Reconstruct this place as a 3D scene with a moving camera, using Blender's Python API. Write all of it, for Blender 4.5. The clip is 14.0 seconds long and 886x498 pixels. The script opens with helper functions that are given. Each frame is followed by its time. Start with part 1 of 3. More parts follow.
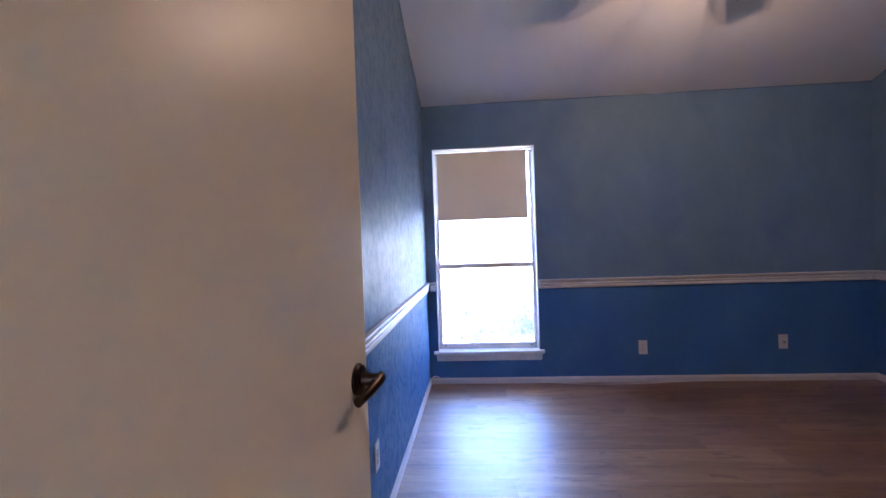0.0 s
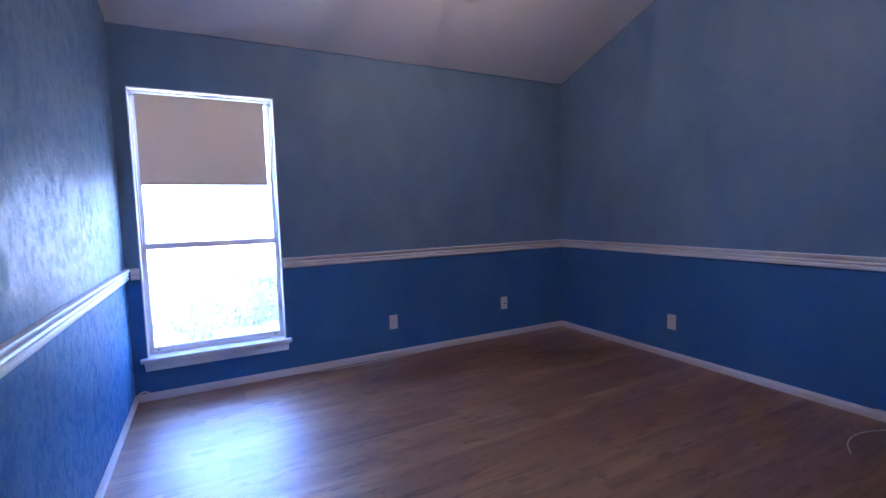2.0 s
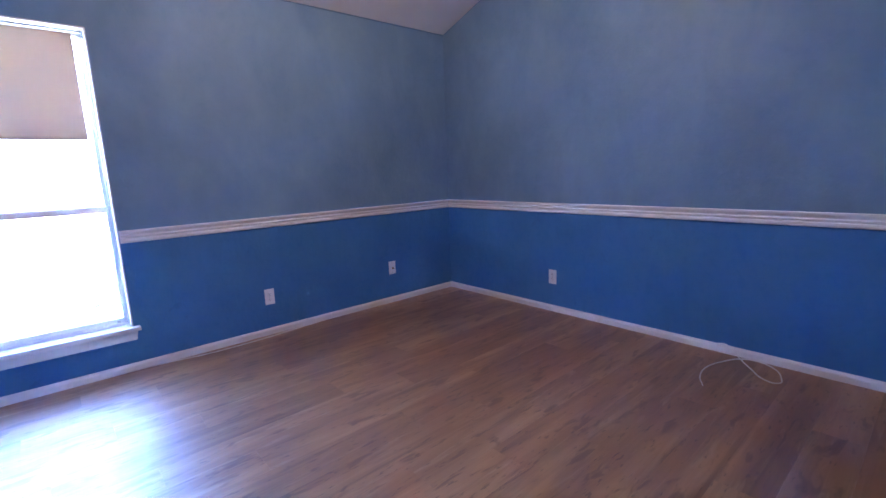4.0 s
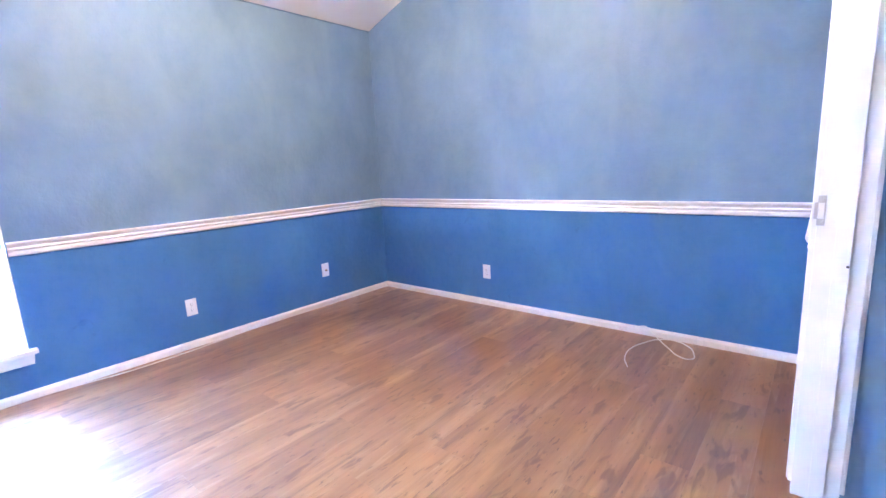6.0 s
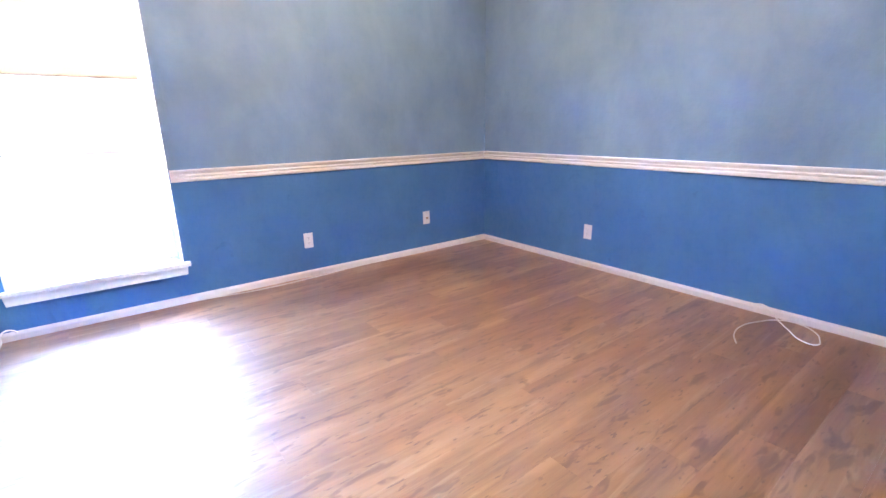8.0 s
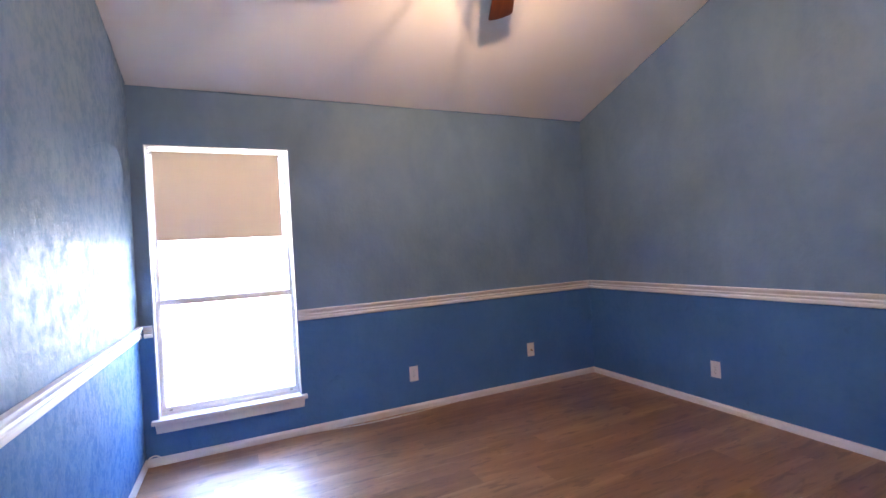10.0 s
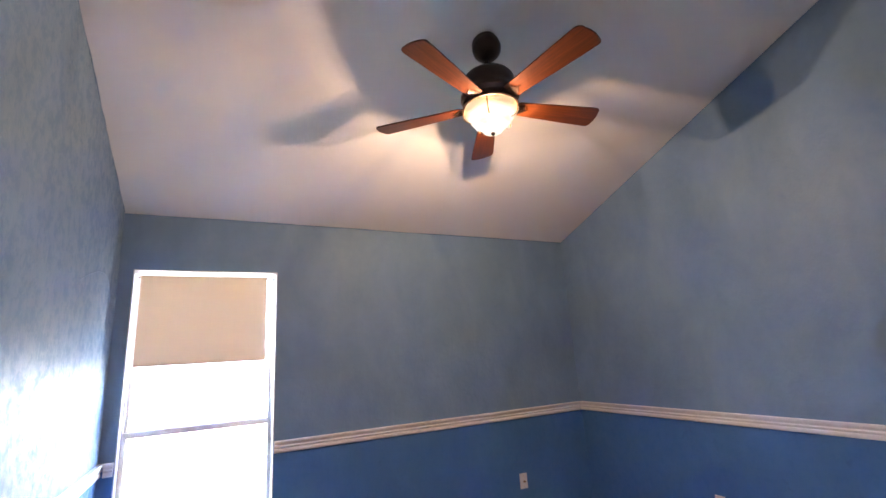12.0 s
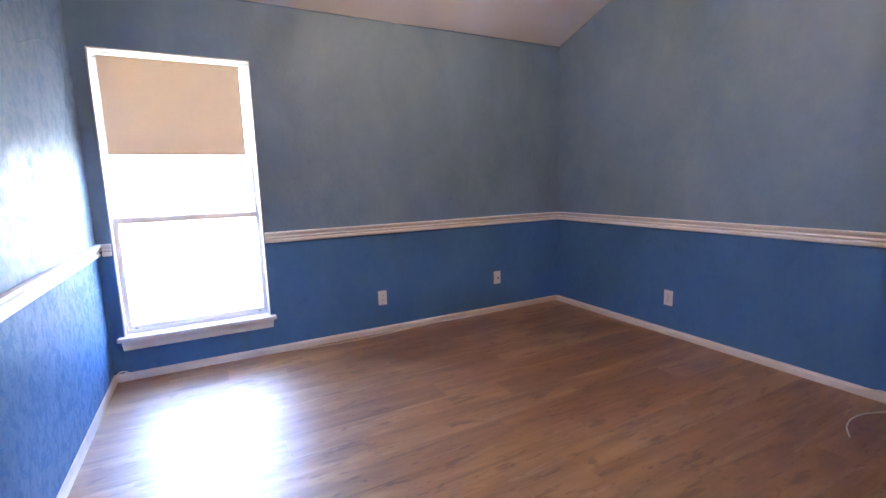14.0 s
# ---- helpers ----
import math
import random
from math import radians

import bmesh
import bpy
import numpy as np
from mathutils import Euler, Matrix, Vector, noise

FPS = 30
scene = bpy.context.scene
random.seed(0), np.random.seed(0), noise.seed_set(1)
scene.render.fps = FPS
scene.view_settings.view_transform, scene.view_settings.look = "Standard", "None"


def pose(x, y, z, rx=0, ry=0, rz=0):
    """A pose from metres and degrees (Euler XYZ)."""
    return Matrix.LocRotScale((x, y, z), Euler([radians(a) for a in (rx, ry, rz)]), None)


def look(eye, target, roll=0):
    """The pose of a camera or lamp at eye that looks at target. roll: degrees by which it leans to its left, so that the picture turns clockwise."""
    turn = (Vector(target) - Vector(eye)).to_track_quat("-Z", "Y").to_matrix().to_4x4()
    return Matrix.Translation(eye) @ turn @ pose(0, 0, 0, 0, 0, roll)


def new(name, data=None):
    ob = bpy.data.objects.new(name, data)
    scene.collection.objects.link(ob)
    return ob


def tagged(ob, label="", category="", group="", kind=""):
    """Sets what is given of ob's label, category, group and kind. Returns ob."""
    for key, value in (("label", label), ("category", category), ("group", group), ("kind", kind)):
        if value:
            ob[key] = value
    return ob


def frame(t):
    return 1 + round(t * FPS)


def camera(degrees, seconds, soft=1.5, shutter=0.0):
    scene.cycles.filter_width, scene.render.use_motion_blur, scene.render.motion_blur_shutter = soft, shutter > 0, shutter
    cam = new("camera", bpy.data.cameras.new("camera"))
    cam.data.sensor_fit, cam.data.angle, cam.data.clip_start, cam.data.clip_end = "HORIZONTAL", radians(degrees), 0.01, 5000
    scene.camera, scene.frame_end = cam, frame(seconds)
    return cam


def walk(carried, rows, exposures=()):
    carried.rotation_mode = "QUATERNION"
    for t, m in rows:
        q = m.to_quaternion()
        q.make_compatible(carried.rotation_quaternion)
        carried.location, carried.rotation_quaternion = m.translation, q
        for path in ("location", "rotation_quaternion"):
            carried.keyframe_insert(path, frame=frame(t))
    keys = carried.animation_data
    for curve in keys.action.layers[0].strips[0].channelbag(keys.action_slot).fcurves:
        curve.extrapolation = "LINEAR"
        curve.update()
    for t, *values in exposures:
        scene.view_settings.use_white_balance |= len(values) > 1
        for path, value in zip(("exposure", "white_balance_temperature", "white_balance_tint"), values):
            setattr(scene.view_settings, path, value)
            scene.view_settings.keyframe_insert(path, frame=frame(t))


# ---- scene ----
cam = camera(89.1, 14.0, soft=1.5)
PATH = [
    (0, (0.432, -3.904, 1.261), (0.28, -1.91, 1.232), -2.0),
    (0.5, (0.472, -3.657, 1.239), (0.628, -1.663, 1.219), -1.2),
    (1, (0.476, -3.548, 1.238), (0.956, -1.607, 1.173), -1.3),
    (1.5, (0.461, -3.508, 1.23), (1.213, -1.66, 1.095), -1.1),
    (2, (0.473, -3.487, 1.217), (1.392, -1.718, 1.056), -1.6),
    (2.5, (0.498, -3.453, 1.218), (1.445, -1.706, 0.985), -0.6),
    (3, (0.564, -3.427, 1.213), (1.537, -1.696, 0.973), -0.9),
    (3.5, (0.593, -3.395, 1.191), (1.659, -1.73, 0.889), -1.0),
    (4, (0.628, -3.329, 1.205), (1.927, -1.848, 0.859), -2.2),
    (6.5, (0.638, -3.325, 1.199), (2.139, -2.059, 0.818), -2.8),
    (7, (0.636, -3.341, 1.183), (2.034, -1.992, 0.707), -1.9),
    (7.5, (0.575, -3.332, 1.156), (1.847, -1.893, 0.598), -0.8),
    (10, (0.578, -3.38, 1.28), (1.407, -1.56, 1.287), -3.4),
    (10.5, (0.591, -3.39, 1.338), (1.431, -1.586, 1.541), -3.5),
    (11, (0.597, -3.401, 1.383), (1.453, -1.636, 1.773), -3.7),
    (11.5, (0.578, -3.415, 1.401), (1.426, -1.674, 1.902), -3.9),
    (12, (0.572, -3.428, 1.393), (1.451, -1.693, 1.859), -3.7),
    (12.5, (0.573, -3.418, 1.365), (1.495, -1.662, 1.624), -2.8),
    (13, (0.579, -3.406, 1.31), (1.49, -1.626, 1.338), -2.5),
    (13.5, (0.569, -3.4, 1.245), (1.483, -1.624, 1.146), -2.8),
    (14, (0.592, -3.385, 1.234), (1.51, -1.633, 0.939), -1.6),
]
EXPOSURES = [(0.0, 5.78, 5050, 22), (1.0, 5.75, 4520, 23), (3.0, 6.18, 4470, 26), (3.5, 6.55, 4500, 25), (4.2, 6.80, 4600, 23), (6.5, 8.75, 5100, 12), (7.5, 8.62, 5300, 12), (10.0, 6.85, 5700, 18), (14.0, 6.92, 5850, 16)]
walk(cam, [(t, look(eye, target, roll)) for t, eye, target, roll in PATH], EXPOSURES)

# ---------------------------------------------------------------- world and lights
SUN_EL, SUN_AZ = 52.0, 200.0
world = bpy.data.worlds.new("sky")
scene.world = world
world.use_nodes = True
wn = world.node_tree
sky = wn.nodes.new("ShaderNodeTexSky")
sky.sky_type = "NISHITA"
sky.sun_disc = False
sky.dust_density, sky.air_density = 5.0, 0.7
sky.sun_elevation, sky.sun_rotation = radians(SUN_EL), radians(SUN_AZ)
wn.links.new(sky.outputs["Color"], wn.nodes["Background"].inputs["Color"])
wn.nodes["Background"].inputs["Strength"].default_value = 0.15

sun = new("sun", bpy.data.lights.new("sun", "SUN"))
sun.data.energy, sun.data.angle, sun.data.color = 4.0, radians(0.5), (1.0, 0.95, 0.88)
az, el = radians(SUN_AZ), radians(SUN_EL)
sun.matrix_world = look((math.sin(az) * math.cos(el) * 20, math.cos(az) * math.cos(el) * 20, math.sin(el) * 20), (0, 0, 0))

# ---------------------------------------------------------------- plan, in metres
XL, XR = -0.015, 3.645          # long walls
YN = -3.32                     # wall opposite the window, room face
YB = -5.20                     # end of the space behind
EAVE, PITCH = 2.44, 0.345      # ceiling at the window wall and its rise
RAIL_T, RAIL_B = 0.915, 0.838  # chair rail
BASE_H = 0.078
FLOOR = 0.027                  # finished floor level
T = 0.12
WX0, WX1, WZ0, WZ1 = 0.064, 0.942, 0.311, 2.068   # window opening
JX = 2.425                     # jamb of the wide opening
OPEN_H = 2.06
FAN = (1.786, -1.683)
BLADE_Z = 2.640


def ceil_z(y):
    return EAVE - PITCH * y


# the two bulbs in the fan's glass
for bulb in ((1.745, -1.716, 2.573), (1.840, -1.660, 2.573)):
    lamp = new("fan_lamp", bpy.data.lights.new("fan_lamp", "POINT"))
    lamp.data.energy, lamp.data.color, lamp.data.shadow_soft_size = 0.325, (1.0, 0.61, 0.32), 0.008
    lamp.location = bulb


# ---------------------------------------------------------------- materials
def mat(name):
    m = bpy.data.materials.new(name)
    m.use_nodes = True
    n = m.node_tree
    return m, n, n.nodes["Principled BSDF"]


def node(n, kind, **values):
    nd = n.nodes.new(kind)
    for key, value in values.items():
        nd.inputs[key].default_value = value
    return nd


def ramp(n, source, stops):
    r = n.nodes.new("ShaderNodeValToRGB")
    els = r.color_ramp.elements
    while len(els) < len(stops):
        els.new(0.5)
    for e, (p, c) in zip(els, stops):
        e.position, e.color = p, (*c, 1)
    n.links.new(source, r.inputs["Fac"])
    return r.outputs["Color"]


def coords(n, scale=(1, 1, 1), space="Object"):
    tc = n.nodes.new("ShaderNodeTexCoord")
    mp = n.nodes.new("ShaderNodeMapping")
    mp.inputs["Scale"].default_value = scale
    n.links.new(tc.outputs[space], mp.inputs["Vector"])
    return mp.outputs["Vector"]


def noise_tex(n, vec, scale, detail=3.0, rough=0.5, distortion=0.0):
    t = node(n, "ShaderNodeTexNoise", Scale=scale, Detail=detail, Roughness=rough, Distortion=distortion)
    n.links.new(vec, t.inputs["Vector"])
    return t.outputs["Fac"]


def mix(n, fac, a, b, blend="MIX"):
    m = n.nodes.new("ShaderNodeMix")
    m.data_type, m.blend_type = "RGBA", blend
    for sock, v in ((m.inputs[0], fac), (m.inputs[6], a), (m.inputs[7], b)):
        if isinstance(v, (int, float)):
            sock.default_value = v
        elif isinstance(v, tuple):
            sock.default_value = (*v, 1)
        else:
            n.links.new(v, sock)
    return m.outputs[2]


def bump(n, p, height, strength, distance):
    b = node(n, "ShaderNodeBump", Strength=strength, Distance=distance)
    n.links.new(height, b.inputs["Height"])
    n.links.new(b.outputs["Normal"], p.inputs["Normal"])


def wall_paint(name, light, dark, rough, streak, scuffs):
    """Rolled paint on knock-down plaster: mottled in uprights, slightly glossy."""
    m, n, p = mat(name)
    v = coords(n)
    vs = coords(n, (1, 1, 0.62))
    big = noise_tex(n, vs, 2.6, 4.0, 0.6, 0.4)
    fine = noise_tex(n, coords(n, (1, 1, 0.7)), 9.0, 4.0, 0.65)
    base = mix(n, ramp(n, big, [(0.32, (0, 0, 0)), (0.7, (1, 1, 1))]), dark, light)
    base = mix(n, streak, base, mix(n, fine, dark, light))
    scuff = ramp(n, noise_tex(n, coords(n, (1, 1, 0.7)), 7.0, 3.0, 0.6, 0.8), [(0.66, (0, 0, 0)), (0.76, (scuffs, scuffs, scuffs))])
    base = mix(n, scuff, base, tuple(c * 0.45 for c in dark))
    n.links.new(base, p.inputs["Base Color"])
    lumps = noise_tex(n, coords(n, (1, 1, 0.8)), 24.0, 3.0, 0.6, 0.25)
    plateau = ramp(n, lumps, [(0.36, (0, 0, 0)), (0.64, (1, 1, 1))])
    flecks = noise_tex(n, coords(n, (1, 1, 0.9)), 19.0, 5.0, 0.78, 0.3)
    matt = ramp(n, flecks, [(0.40, (0.85, 0.85, 0.85)), (0.52, (rough, rough, rough))])
    n.links.new(mix(n, 0.15, matt, mix(n, plateau, (0.75, 0.75, 0.75), (0.35, 0.35, 0.35))), p.inputs["Roughness"])
    grain = noise_tex(n, v, 160.0, 2.0)
    h = mix(n, 0.12, mix(n, 0.5, plateau, flecks), grain)
    bump(n, p, h, 0.45, 0.0042)
    p.inputs["Specular IOR Level"].default_value = 0.28
    return m


M_UPPER = wall_paint("blue_grey_wall_paint", (0.200, 0.302, 0.432), (0.138, 0.224, 0.348), 0.47, 0.30, 0.0)
M_LOWER = wall_paint("deep_blue_wall_paint", (0.074, 0.192, 0.420), (0.053, 0.148, 0.340), 0.48, 0.30, 0.30)


def plain_paint(name, colour, rough, scale, strength, distance=0.001, var=0.93):
    m, n, p = mat(name)
    v = coords(n)
    f = noise_tex(n, v, 3.0, 4.0, 0.6)
    n.links.new(mix(n, f, tuple(c * var for c in colour), colour), p.inputs["Base Color"])
    p.inputs["Roughness"].default_value = rough
    bump(n, p, noise_tex(n, v, scale, 3.0, 0.6), strength, distance)
    return m


M_CEIL = plain_paint("ceiling_paint", (0.78, 0.77, 0.76), 0.85, 90.0, 0.5, 0.0016)
M_TRIM = plain_paint("white_trim_gloss", (0.73, 0.715, 0.70), 0.38, 26.0, 0.16)
M_DOOR = plain_paint("off_white_door_paint", (0.88, 0.70, 0.42), 0.36, 60.0, 0.12)
M_PLASTIC = plain_paint("white_plastic", (0.82, 0.81, 0.78), 0.35, 8.0, 0.0)
M_VINYL = plain_paint("white_window_frame", (0.84, 0.84, 0.84), 0.4, 15.0, 0.05)
M_CABLE = plain_paint("white_cable_jacket", (0.78, 0.77, 0.74), 0.45, 30.0, 0.05)
M_SLOT = plain_paint("dark_slot", (0.02, 0.02, 0.02), 0.6, 10.0, 0.0)


def simple(name, colour, rough, metal=0.0, scale=40.0, var=0.8):
    m, n, p = mat(name)
    f = noise_tex(n, coords(n), scale, 3.0)
    n.links.new(mix(n, f, tuple(c * var for c in colour), colour), p.inputs["Base Color"])
    p.inputs["Roughness"].default_value, p.inputs["Metallic"].default_value = rough, metal
    return m


M_BRONZE = simple("oil_rubbed_bronze", (0.050, 0.033, 0.024), 0.38, 0.75)
M_HANDLE = simple("aged_bronze_handle", (0.11, 0.082, 0.06), 0.3, 0.9)
M_STEEL = simple("brushed_steel", (0.55, 0.54, 0.52), 0.32, 1.0)
M_BRASS = simple("dull_brass", (0.35, 0.22, 0.10), 0.35, 0.9)
M_GROUND = simple("pale_ground", (0.30, 0.30, 0.24), 0.95, 0.0, 3.0, 0.6)
M_LEAF = simple("leaf_green", (0.115, 0.120, 0.105), 0.6, 0.0, 8.0, 0.8)
M_TWIG = simple("twig_bark", (0.12, 0.09, 0.06), 0.9, 0.0, 20.0, 0.6)
M_UNDER = simple("brown_underlay", (0.10, 0.055, 0.03), 0.8, 0.0, 5.0, 0.85)


def plank_material():
    m, n, p = mat("vinyl_wood_plank")
    tc = n.nodes.new("ShaderNodeTexCoord")
    info = n.nodes.new("ShaderNodeObjectInfo")
    off = n.nodes.new("ShaderNodeVectorMath")
    off.operation = "MULTIPLY"
    off.inputs[1].default_value = (37.0, 53.0, 11.0)
    n.links.new(info.outputs["Random"], off.inputs[0])
    add = n.nodes.new("ShaderNodeVectorMath")
    n.links.new(tc.outputs["Object"], add.inputs[0])
    n.links.new(off.outputs[0], add.inputs[1])

    def stretched(sx, sy):
        mp = n.nodes.new("ShaderNodeMapping")
        mp.inputs["Scale"].default_value = (sx, sy, 1)
        n.links.new(add.outputs[0], mp.inputs["Vector"])
        return mp.outputs["Vector"]

    broad = noise_tex(n, stretched(0.9, 6.0), 1.0, 3.0, 0.55, 0.5)
    grain = noise_tex(n, stretched(3.0, 70.0), 1.0, 5.0, 0.7, 0.4)
    streaks = noise_tex(n, stretched(1.3, 15.0), 1.0, 4.0, 0.6, 0.6)
    pale = noise_tex(n, stretched(2.1, 24.0), 1.0, 3.0, 0.6, 0.8)
    knots = noise_tex(n, stretched(5.6, 19.0), 1.0, 2.2, 0.55, 0.5)
    pores = noise_tex(n, stretched(16.0, 60.0), 1.0, 2.0, 0.5)
    base = ramp(n, broad, [(0.30, (0.225, 0.102, 0.038)), (0.5, (0.355, 0.192, 0.078)), (0.68, (0.540, 0.335, 0.160))])
    base = mix(n, 0.25, base, ramp(n, grain, [(0.3, (0.12, 0.048, 0.016)), (0.7, (0.40, 0.22, 0.085))]))
    base = mix(n, ramp(n, pale, [(0.56, (0, 0, 0)), (0.72, (0.62, 0.62, 0.62))]), base, (0.48, 0.33, 0.19))
    base = mix(n, ramp(n, streaks, [(0.53, (0, 0, 0)), (0.74, (0.70, 0.70, 0.70))]), base, (0.098, 0.040, 0.018))
    base = mix(n, ramp(n, pores, [(0.63, (0, 0, 0)), (0.72, (0.65, 0.65, 0.65))]), base, (0.085, 0.035, 0.016))
    base = mix(n, ramp(n, knots, [(0.59, (0, 0, 0)), (0.66, (0.60, 0.60, 0.60)), (0.78, (0.84, 0.84, 0.84))]), base, (0.120, 0.045, 0.020))
    tone = ramp(n, info.outputs["Random"], [(0.0, (0.74, 0.66, 0.59)), (0.35, (0.88, 0.77, 0.65)), (0.6, (0.86, 0.82, 0.77)), (1.0, (1.00, 0.97, 0.93))])
    base = mix(n, 1.0, base, tone, "MULTIPLY")
    n.links.new(base, p.inputs["Base Color"])
    rr = n.nodes.new("ShaderNodeMapRange")
    rr.inputs["To Min"].default_value, rr.inputs["To Max"].default_value = 0.47, 0.57
    n.links.new(broad, rr.inputs["Value"])
    n.links.new(rr.outputs["Result"], p.inputs["Roughness"])
    p.inputs["Specular IOR Level"].default_value = 0.65
    p.inputs["Coat Weight"].default_value, p.inputs["Coat Roughness"].default_value = 1.0, 0.47
    p.inputs["Coat IOR"].default_value = 1.74
    bump(n, p, mix(n, 0.5, grain, knots), 0.25, 0.0006)
    return m


M_PLANK = plank_material()


def blade_material():
    m, n, p = mat("walnut_fan_blade")
    v = coords(n, (1.5, 26.0, 1.0))
    g = noise_tex(n, v, 2.0, 5.0, 0.65, 0.6)
    n.links.new(ramp(n, g, [(0.3, (0.040, 0.010, 0.003)), (0.6, (0.105, 0.027, 0.005)), (0.8, (0.165, 0.047, 0.009))]), p.inputs["Base Color"])
    p.inputs["Roughness"].default_value = 0.33
    return m


M_BLADE = blade_material()


def glass_pane():
    m, n, p = mat("window_glass")
    p.inputs["Base Color"].default_value = (1, 1, 1, 1)
    p.inputs["Roughness"].default_value = 0.02
    p.inputs["IOR"].default_value = 1.45
    p.inputs["Transmission Weight"].default_value = 1.0
    return m


M_GLASS = glass_pane()


def shade_cloth():
    m, n, p = mat("beige_shade_cloth")
    v = coords(n)
    f = noise_tex(n, v, 3.0, 3.0)
    weave = noise_tex(n, coords(n, (1, 1, 1)), 400.0, 2.0)
    n.links.new(mix(n, f, (0.51, 0.415, 0.345), (0.560, 0.462, 0.382)), p.inputs["Base Color"])
    p.inputs["Roughness"].default_value = 0.9
    bump(n, p, weave, 0.2, 0.0005)
    tr = n.nodes.new("ShaderNodeBsdfTranslucent")
    tr.inputs["Color"].default_value = (0.46, 0.38, 0.29, 1)
    mx = n.nodes.new("ShaderNodeMixShader")
    mx.inputs[0].default_value = 0.38
    n.links.new(p.outputs[0], mx.inputs[1])
    n.links.new(tr.outputs[0], mx.inputs[2])
    n.links.new(mx.outputs[0], n.nodes["Material Output"].inputs["Surface"])
    return m


M_SHADE = shade_cloth()


def screen_mesh():
    """Fine dusty insect screen: mostly open, the rest scattering the daylight."""
    m, n, p = mat("insect_screen_mesh")
    veil = n.nodes.new("ShaderNodeBsdfTranslucent")
    veil.inputs["Color"].default_value = (0.93, 0.92, 0.94, 1)
    n.nodes.remove(p)
    tr = n.nodes.new("ShaderNodeBsdfTransparent")
    mx = n.nodes.new("ShaderNodeMixShader")
    rr = n.nodes.new("ShaderNodeMapRange")
    rr.inputs["To Min"].default_value, rr.inputs["To Max"].default_value = 0.045, 0.085
    n.links.new(noise_tex(n, coords(n), 4.0, 4.0, 0.6, 0.5), rr.inputs["Value"])
    n.links.new(rr.outputs["Result"], mx.inputs[0])
    n.links.new(tr.outputs[0], mx.inputs[1])
    n.links.new(veil.outputs[0], mx.inputs[2])
    n.links.new(mx.outputs[0], n.nodes["Material Output"].inputs["Surface"])
    return m


M_SCREEN = screen_mesh()


def lamp_glass():
    m, n, p = mat("glowing_lamp_glass")
    p.inputs["Base Color"].default_value = (0.95, 0.85, 0.66, 1)
    p.inputs["Roughness"].default_value = 0.3
    sep = n.nodes.new("ShaderNodeSeparateXYZ")
    n.links.new(coords(n), sep.inputs[0])
    height = n.nodes.new("ShaderNodeMapRange")
    height.inputs["From Min"].default_value, height.inputs["From Max"].default_value = -0.075, 0.005
    n.links.new(sep.outputs["Z"], height.inputs["Value"])
    n.links.new(ramp(n, height.outputs["Result"], [(0.0, (1.0, 0.86, 0.60)), (0.22, (1.0, 0.80, 0.50)), (0.36, (0.62, 0.41, 0.17)), (1.0, (0.40, 0.21, 0.07))]), p.inputs["Emission Color"])
    swirl = noise_tex(n, coords(n), 22.0, 3.0, 0.6, 1.0)
    power = n.nodes.new("ShaderNodeMapRange")
    power.inputs["From Min"].default_value, power.inputs["From Max"].default_value = 0.3, 0.7
    power.inputs["To Min"].default_value, power.inputs["To Max"].default_value = 0.006, 0.014
    n.links.new(swirl, power.inputs["Value"])
    n.links.new(power.outputs["Result"], p.inputs["Emission Strength"])
    return m


M_LAMPGLASS = lamp_glass()


# ---------------------------------------------------------------- mesh helpers
def add_box(bm, a, b, bevel=0.0, segs=2, index=0):
    x0, y0, z0 = a
    x1, y1, z1 = b
    r = bmesh.ops.create_cube(bm, size=1.0)
    vs = r["verts"]
    for v in vs:
        v.co = Vector(((x0 + x1) / 2 + v.co.x * (x1 - x0), (y0 + y1) / 2 + v.co.y * (y1 - y0), (z0 + z1) / 2 + v.co.z * (z1 - z0)))
    faces = {f for v in vs for f in v.link_faces}
    for f in faces:
        f.material_index = index
    if bevel:
        edges = {e for v in vs for e in v.link_edges}
        bmesh.ops.bevel(bm, geom=list(edges), offset=bevel, segments=segs, affect="EDGES", profile=0.6)
    return vs


def add_prism(bm, outline, axis, lo, hi, index=0):
    """An outline of (u, v) pairs drawn out along an axis from lo to hi."""
    def at(u, v, w):
        return {"x": (w, u, v), "y": (u, w, v), "z": (u, v, w)}[axis]
    lower = [bm.verts.new(at(u, v, lo)) for u, v in outline]
    upper = [bm.verts.new(at(u, v, hi)) for u, v in outline]
    k = len(outline)
    fs = [bm.faces.new(lower), bm.faces.new(upper[::-1])]
    for i in range(k):
        fs.append(bm.faces.new((lower[i], upper[i], upper[(i + 1) % k], lower[(i + 1) % k])))
    for f in fs:
        f.material_index = index
    bmesh.ops.recalc_face_normals(bm, faces=fs)


